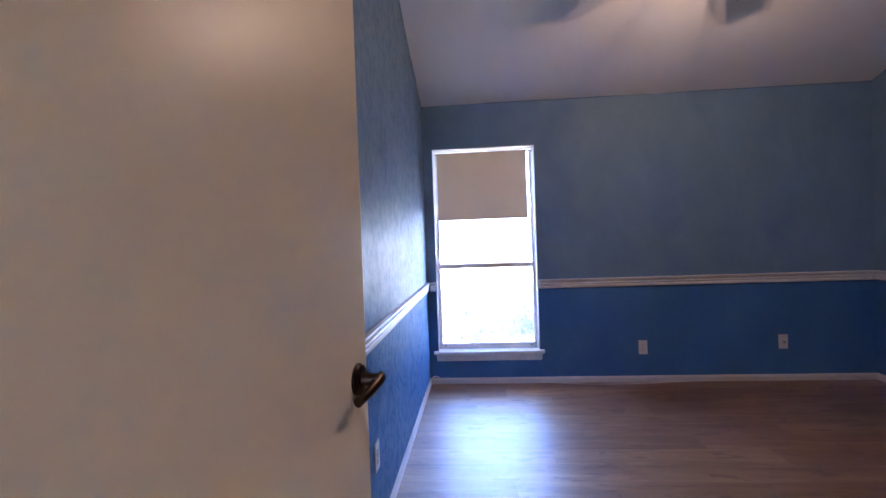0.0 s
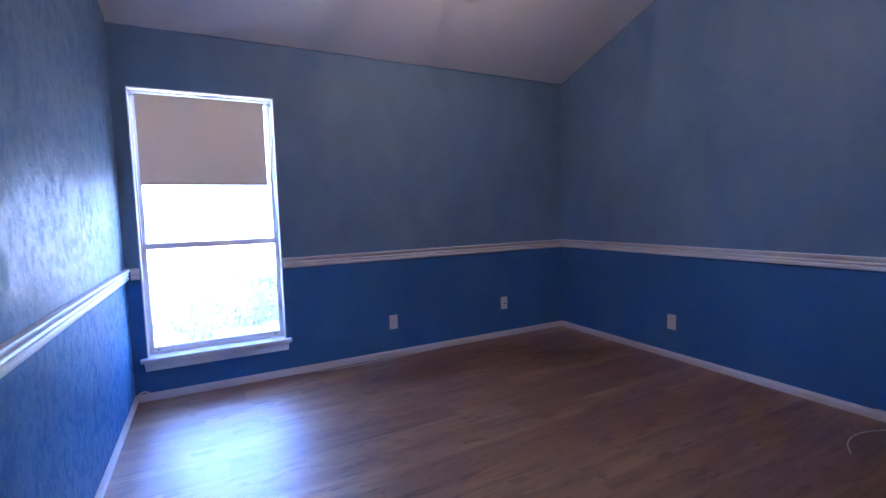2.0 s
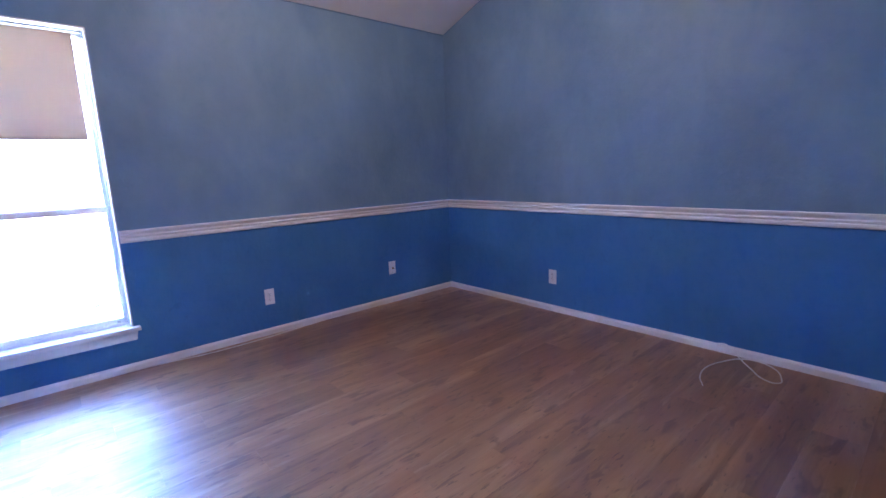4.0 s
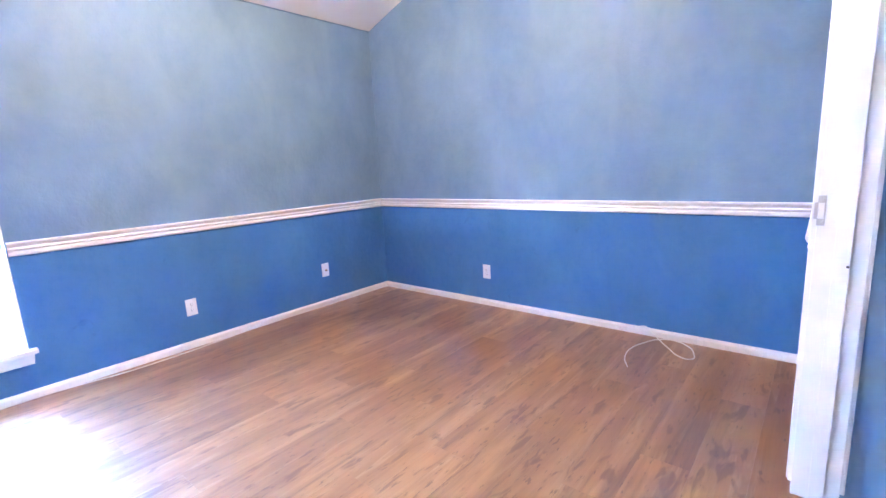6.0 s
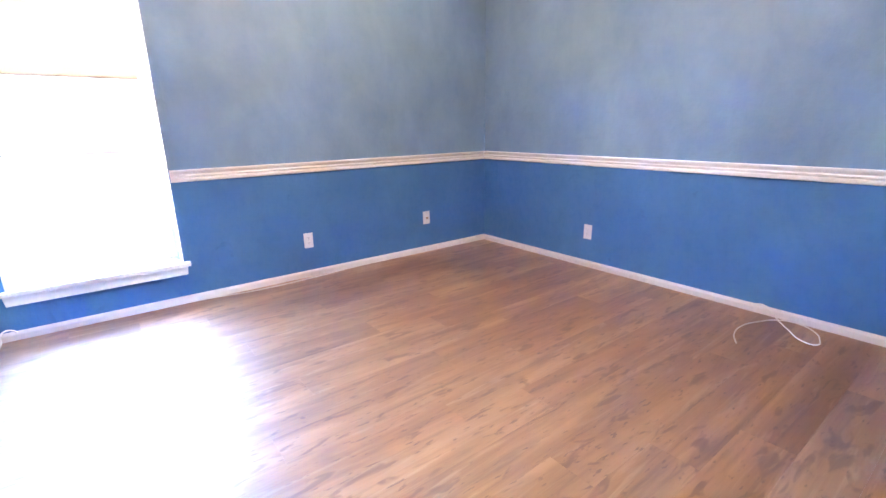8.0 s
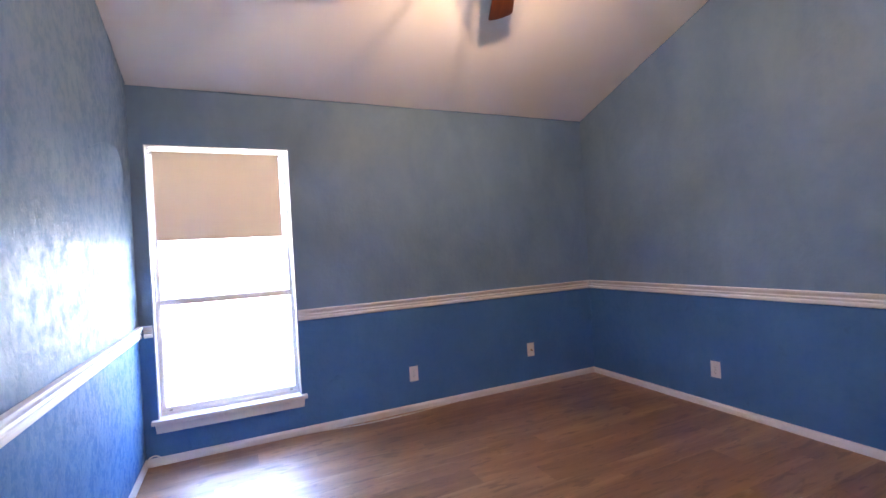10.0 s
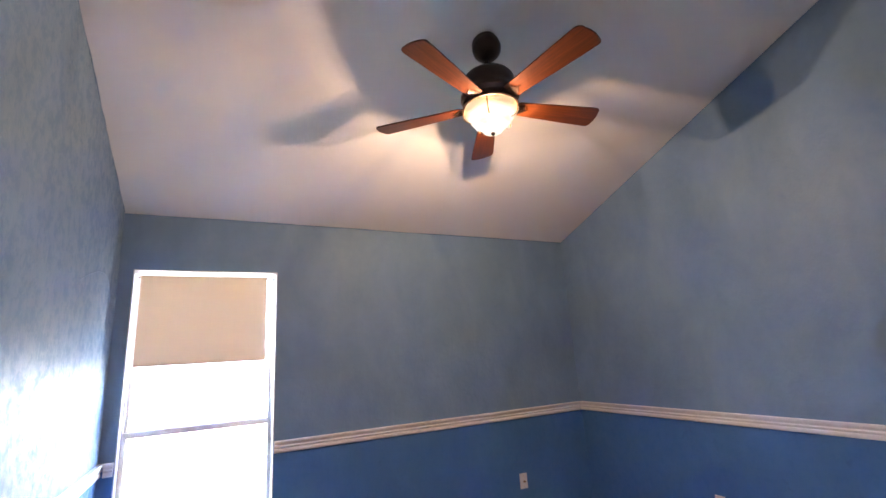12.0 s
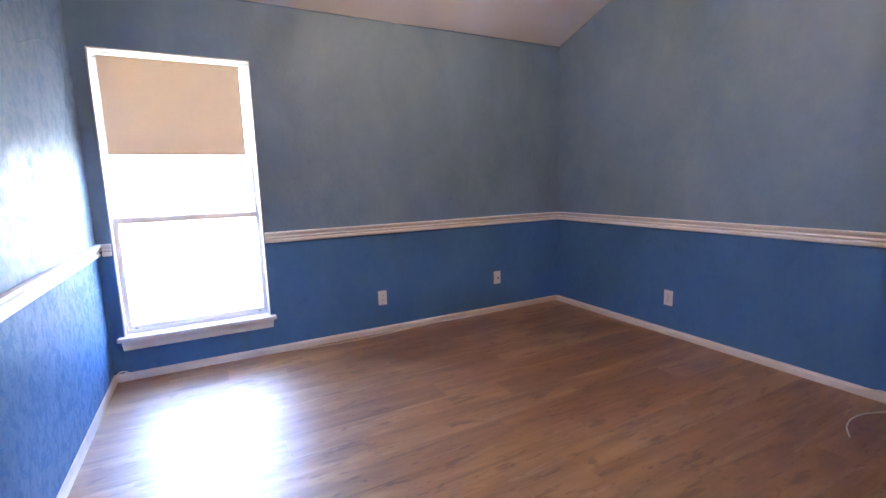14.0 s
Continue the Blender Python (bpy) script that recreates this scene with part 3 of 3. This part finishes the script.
outlet(1.798, 0.0, 0.318, 0, "duplex")
outlet(2.921, 0.0, 0.347, 0, "cable")
outlet(XR, -1.232, 0.315, -90, "duplex")
outlet(XL, -2.075, 0.385, 90, "duplex")

# ---------------------------------------------------------------- cables
floor_cable = tube("floor_cable", [(3.095, -2.555, FLOOR + 0.004), (3.20, -2.505, FLOOR + 0.004), (3.36, -2.49, FLOOR + 0.004), (3.49, -2.53, FLOOR + 0.004), (3.575, -2.59, FLOOR + 0.010), (3.605, -2.67, FLOOR + 0.011), (3.575, -2.755, FLOOR + 0.006),
                                   (3.47, -2.815, FLOOR + 0.004), (3.38, -2.815, FLOOR + 0.004), (3.385, -2.76, FLOOR + 0.004), (3.48, -2.675, FLOOR + 0.004), (3.585, -2.585, FLOOR + 0.014), (3.622, -2.545, 0.060), (3.632, -2.50, 0.086), (3.634, -2.43, 0.074)], 0.0035, M_CABLE)
tagged(floor_cable, "loose white cable looped on the wooden floor", "cable")
base_cable = tube("baseboard_cable", [(1.0, -0.017, FLOOR + 0.004), (1.15, -0.035, FLOOR + 0.004), (1.30, -0.062, FLOOR + 0.004), (1.50, -0.070, FLOOR + 0.004), (1.75, -0.060, FLOOR + 0.004), (2.0, -0.034, FLOOR + 0.004), (2.2, -0.018, FLOOR + 0.004), (2.45, -0.016, FLOOR + 0.004)], 0.0027, M_CABLE)
tagged(base_cable, "thin white cable lying along the baseboard", "cable")
stub = tube("corner_cable", [(XL + 0.010, -0.050, 0.060), (XL + 0.022, -0.046, 0.090), (XL + 0.040, -0.034, 0.100), (XL + 0.070, -0.022, 0.092), (XL + 0.085, -0.018, 0.074)], 0.0045, M_CABLE)
tagged(stub, "short white cable end in the corner above the baseboard", "cable")


# ---------------------------------------------------------------- ceiling fan
fx, fy = FAN
fan = thing("ceiling_fan", fx, fy, BLADE_Z, "bronze ceiling fan with five walnut blades and lit glass", "ceiling fan")
zc = ceil_z(fy)
bm = bmesh.new()
add_lathe(bm, [(0.0, -0.012), (0.070, -0.012), (0.070, 0.012), (0.076, 0.030), (0.076, 0.058), (0.068, 0.082), (0.050, 0.100), (0.028, 0.108), (0.0, 0.110)], (0, 0), 36)
bmesh.ops.transform(bm, matrix=Matrix.Translation((fx, fy, zc)) @ Matrix.Rotation(-math.atan(PITCH), 4, "X") @ Matrix.Rotation(math.pi, 4, "X"), verts=bm.verts)
part("canopy", local(bm, fan), M_BRONZE, fan, "", True)
bm = bmesh.new()
add_lathe(bm, [(0.0, 2.78), (0.0125, 2.78), (0.0125, zc - 0.05), (0.0, zc - 0.05)], FAN, 20)
part("downrod", local(bm, fan), M_BRONZE, fan, "", True)
bm = bmesh.new()
add_lathe(bm, [(0.0, 2.850), (0.026, 2.850), (0.032, 2.835), (0.080, 2.828), (0.120, 2.812), (0.135, 2.790), (0.138, 2.740), (0.142, 2.712), (0.151, 2.700), (0.153, 2.682), (0.140, 2.664), (0.100, 2.656), (0.0, 2.656)], FAN, 44)
part("motor_housing", local(bm, fan), M_BRONZE, fan, "", True)
bm = bmesh.new()
add_lathe(bm, [(0.0, 2.664), (0.126, 2.664), (0.116, 2.655), (0.112, 2.645), (0.120, 2.639), (0.146, 2.634), (0.147, 2.626), (0.142, 2.624), (0.030, 2.624), (0.020, 2.610), (0.0, 2.610)], FAN, 40)
part("light_kit", local(bm, fan), M_BRONZE, fan, "", True)
# blade: built along +x, pitched a little, rounded at the tip
TILT = radians(-11)
for k in range(5):
    ang = radians(-152.7 + 72 * k)
    rot = Matrix.Translation((0, 0, 0.006)) @ Matrix.Rotation(ang, 4, "Z") @ Matrix.Rotation(TILT, 4, "X")
    bm = bmesh.new()
    outline = [(0.150, -0.046), (0.28, -0.055), (0.42, -0.064), (0.560, -0.072), (0.600, -0.074)]
    outline += [(0.600 + 0.030 * math.sin(a), -0.044 - 0.030 * math.cos(a)) for a in [math.pi / 2 * q / 5 for q in range(1, 6)]]
    outline += [(0.638, -0.015), (0.640, 0.015), (0.636, 0.040)]
    outline += [(0.612 + 0.020 * math.cos(a), 0.052 + 0.020 * math.sin(a)) for a in [math.pi / 2 * q / 4 for q in range(1, 5)]]
    outline += [(0.560, 0.0705), (0.42, 0.064), (0.28, 0.055), (0.150, 0.046), (0.142, 0.0)]
    add_prism(bm, outline, "z", -0.004, 0.004)
    bmesh.ops.bevel(bm, geom=[e for e in bm.edges if abs(e.verts[0].co.z - e.verts[1].co.z) < 1e-6], offset=0.0018, segments=2, affect="EDGES")
    blade = part("blade", bm, M_BLADE, fan, "walnut fan blade with a rounded tip")
    blade.matrix_basis = rot
    bm = bmesh.new()
    add_prism(bm, [(0.085, -0.018), (0.15, -0.016), (0.20, -0.036), (0.235, -0.030), (0.245, 0.0), (0.235, 0.030), (0.20, 0.036), (0.15, 0.016), (0.085, 0.018)], "z", 0.0045, 0.010)
    add_box(bm, (0.075, -0.016, 0.004), (0.12, 0.016, 0.022), 0.004)
    for yy in (-0.024, -0.012, 0.0, 0.012, 0.024):
        add_box(bm, (0.118, yy - 0.003, -0.010), (0.205 - abs(yy) * 0.8, yy + 0.003, -0.0045), 0.0015, 1)
    iron = part("blade_iron", bm, M_BRONZE, blade, "bronze blade bracket")

bm = bmesh.new()
add_lathe(bm, [(0.139, 2.6235), (0.141, 2.616), (0.139, 2.602), (0.131, 2.590), (0.112, 2.583), (0.109, 2.574), (0.106, 2.556), (0.098, 2.543), (0.080, 2.535), (0.063, 2.532), (0.060, 2.524), (0.057, 2.509), (0.048, 2.496), (0.028, 2.490), (0.0, 2.489)], FAN, 60)
for v in bm.verts:
    dx, dy = v.co.x - fx, v.co.y - fy
    a = math.atan2(dy, dx)
    s = 1 + (0.035 if v.co.z < 2.585 else 0.012) * math.cos(10 * a)
    v.co.x, v.co.y = fx + dx * s, fy + dy * s
glass = part("glass_shade", local(bm, fan), M_LAMPGLASS, fan, "lit tiered amber glass lamp shade", True)
glass.visible_shadow = False
for k in range(5):
    a = radians(14 + 72 * k)
    path = [(0.143, 2.628), (0.146, 2.612), (0.146, 2.590), (0.142, 2.570), (0.134, 2.556), (0.122, 2.549), (0.106, 2.546)]
    bm = bmesh.new()
    last = None
    for r_, z_ in path:
        row_v = [bm.verts.new((fx + (r_ + dr) * math.cos(a) - w * math.sin(a), fy + (r_ + dr) * math.sin(a) + w * math.cos(a), z_)) for w, dr in ((-0.0034, 0), (0.0034, 0), (0.0034, 0.003), (-0.0034, 0.003))]
        if last:
            for q in range(4):
                bm.faces.new((last[q], last[(q + 1) % 4], row_v[(q + 1) % 4], row_v[q]))
        else:
            bm.faces.new(row_v[::-1])
        last = row_v
    bm.faces.new(last)
    bmesh.ops.recalc_face_normals(bm, faces=bm.faces[:])
    part("shade_strap", local(bm, fan), M_BRASS, fan, "thin brass strap over the glass")
bm = bmesh.new()
add_lathe(bm, [(0.0, 2.4895), (0.011, 2.4895), (0.010, 2.481), (0.004, 2.475), (0.0, 2.474)], FAN, 16)
part("finial", local(bm, fan), M_BRONZE, fan, "", True)


# ---------------------------------------------------------------- outside
bm = bmesh.new()
bmesh.ops.create_grid(bm, x_segments=2, y_segments=2, size=900)
bmesh.ops.translate(bm, verts=bm.verts, vec=(0, 0, -0.25))
tagged(new("ground", mesh_of("ground", bm, M_GROUND)), "pale dry ground outside the window", "ground", kind="structure")


def bush(x, y, h, w, seed, label):
    rnd = random.Random(seed)
    ob = thing("bush", x, y, -0.25, label, "bush", "shrubs outside the window")
    bm = bmesh.new()
    for k in range(9):
        a, lean = rnd.uniform(0, 6.28), rnd.uniform(0.15, 0.5)
        tip = Vector((math.cos(a) * lean * w, math.sin(a) * lean * w, h * rnd.uniform(0.6, 0.9)))
        mid = tip * 0.5 + Vector((rnd.uniform(-0.04, 0.04), rnd.uniform(-0.04, 0.04), 0.05))
        pts = [Vector((0, 0, 0)), mid, tip]
        rad = [0.018, 0.012, 0.004]
        last = None
        for p_, r_ in zip(pts, rad):
            ring = [bm.verts.new(p_ + Vector((r_ * math.cos(q), r_ * math.sin(q), 0))) for q in (0, 1.26, 2.51, 3.77, 5.03)]
            if last:
                for q in range(5):
                    bm.faces.new((last[q], last[(q + 1) % 5], ring[(q + 1) % 5], ring[q]))
            last = ring
    part("stems", bm, M_TWIG, ob)
    verts, faces = [], []
    for k in range(15000):
        u = Vector((rnd.gauss(0, 1), rnd.gauss(0, 1), rnd.gauss(0, 1))).normalized()
        d = rnd.uniform(0.45, 1.0) ** 0.5 * (0.78 + 0.22 * math.sin(u.x * 5 + u.z * 4 + seed))
        c = Vector((u.x * d * w * 0.55, u.y * d * w * 0.55, h * 0.58 + u.z * d * h * 0.42))
        s = rnd.uniform(0.028, 0.055)
        rot = Euler((rnd.uniform(0, 6.28), rnd.uniform(0, 6.28), rnd.uniform(0, 6.28))).to_matrix()
        b = len(verts)
        verts += [tuple(c + rot @ Vector(q)) for q in ((-s, 0, 0), (0, -s * 0.45, s * 0.1), (s, 0, 0), (0, s * 0.45, s * 0.1))]
        faces.append((b, b + 1, b + 2, b + 3))
    me = bpy.data.meshes.new("leaves")
    me.from_pydata(verts, [], faces)
    me.materials.append(M_LEAF)
    lv = new("leaves", me)
    lv.parent = ob
    lv["kind"] = "stuff"
    return ob


bush(1.45, 1.75, 1.12, 1.8, 3, "leafy green bush outside in the shade of the house")
bush(0.15, 1.95, 0.86, 1.9, 5, "low green bush outside in the shade of the house")

# ---------------------------------------------------------------- floor
bm = bmesh.new()
add_box(bm, (XL - T, YB - T, -0.12), (XR + T, 0.14, FLOOR - 0.0055))
floor = tagged(new("floor", mesh_of("floor", bm, M_UNDER)), "brown wood-look vinyl plank floor", "floor", kind="structure")
PW, PL, GAP = 0.178, 1.22, 0.00008
plank_meshes = {}


def plank(x0, x1, yc, wid):
    key = (round(x1 - x0, 3), round(wid, 3))
    if key not in plank_meshes:
        b = bmesh.new()
        lx, ly, e = key[0] / 2 - GAP, key[1] / 2 - GAP, 0.00015
        lo = [b.verts.new((sx * lx, sy * ly, -0.005)) for sx, sy in ((-1, -1), (1, -1), (1, 1), (-1, 1))]
        md = [b.verts.new((sx * lx, sy * ly, -0.0008)) for sx, sy in ((-1, -1), (1, -1), (1, 1), (-1, 1))]
        hi = [b.verts.new((sx * (lx - e), sy * (ly - e), 0.0)) for sx, sy in ((-1, -1), (1, -1), (1, 1), (-1, 1))]
        b.faces.new(hi)
        for q in range(4):
            w = (q + 1) % 4
            b.faces.new((lo[q], lo[w], md[w], md[q]))
            b.faces.new((md[q], md[w], hi[w], hi[q]))
        plank_meshes[key] = mesh_of("plank", b, M_PLANK)
    ob = new("plank", plank_meshes[key])
    ob.location = ((x0 + x1) / 2, yc, FLOOR)
    ob.parent = floor
    return ob


rnd = random.Random(11)
y, row = 0.0, 0
while y > YB:
    wid = min(PW, y - YB)
    x1_row = XR if y - wid / 2 > YN - T else JX + 0.03
    x = XL
    step = PL * (0.25 + 0.75 * ((row * 0.37) % 1.0))
    while x < x1_row - 0.001:
        x2 = min(x + step, x1_row)
        if x1_row - x2 < 0.08:
            x2 = x1_row
        plank(x, x2, y - wid / 2, wid)
        x, step = x2, PL
    y -= wid
    row += 1
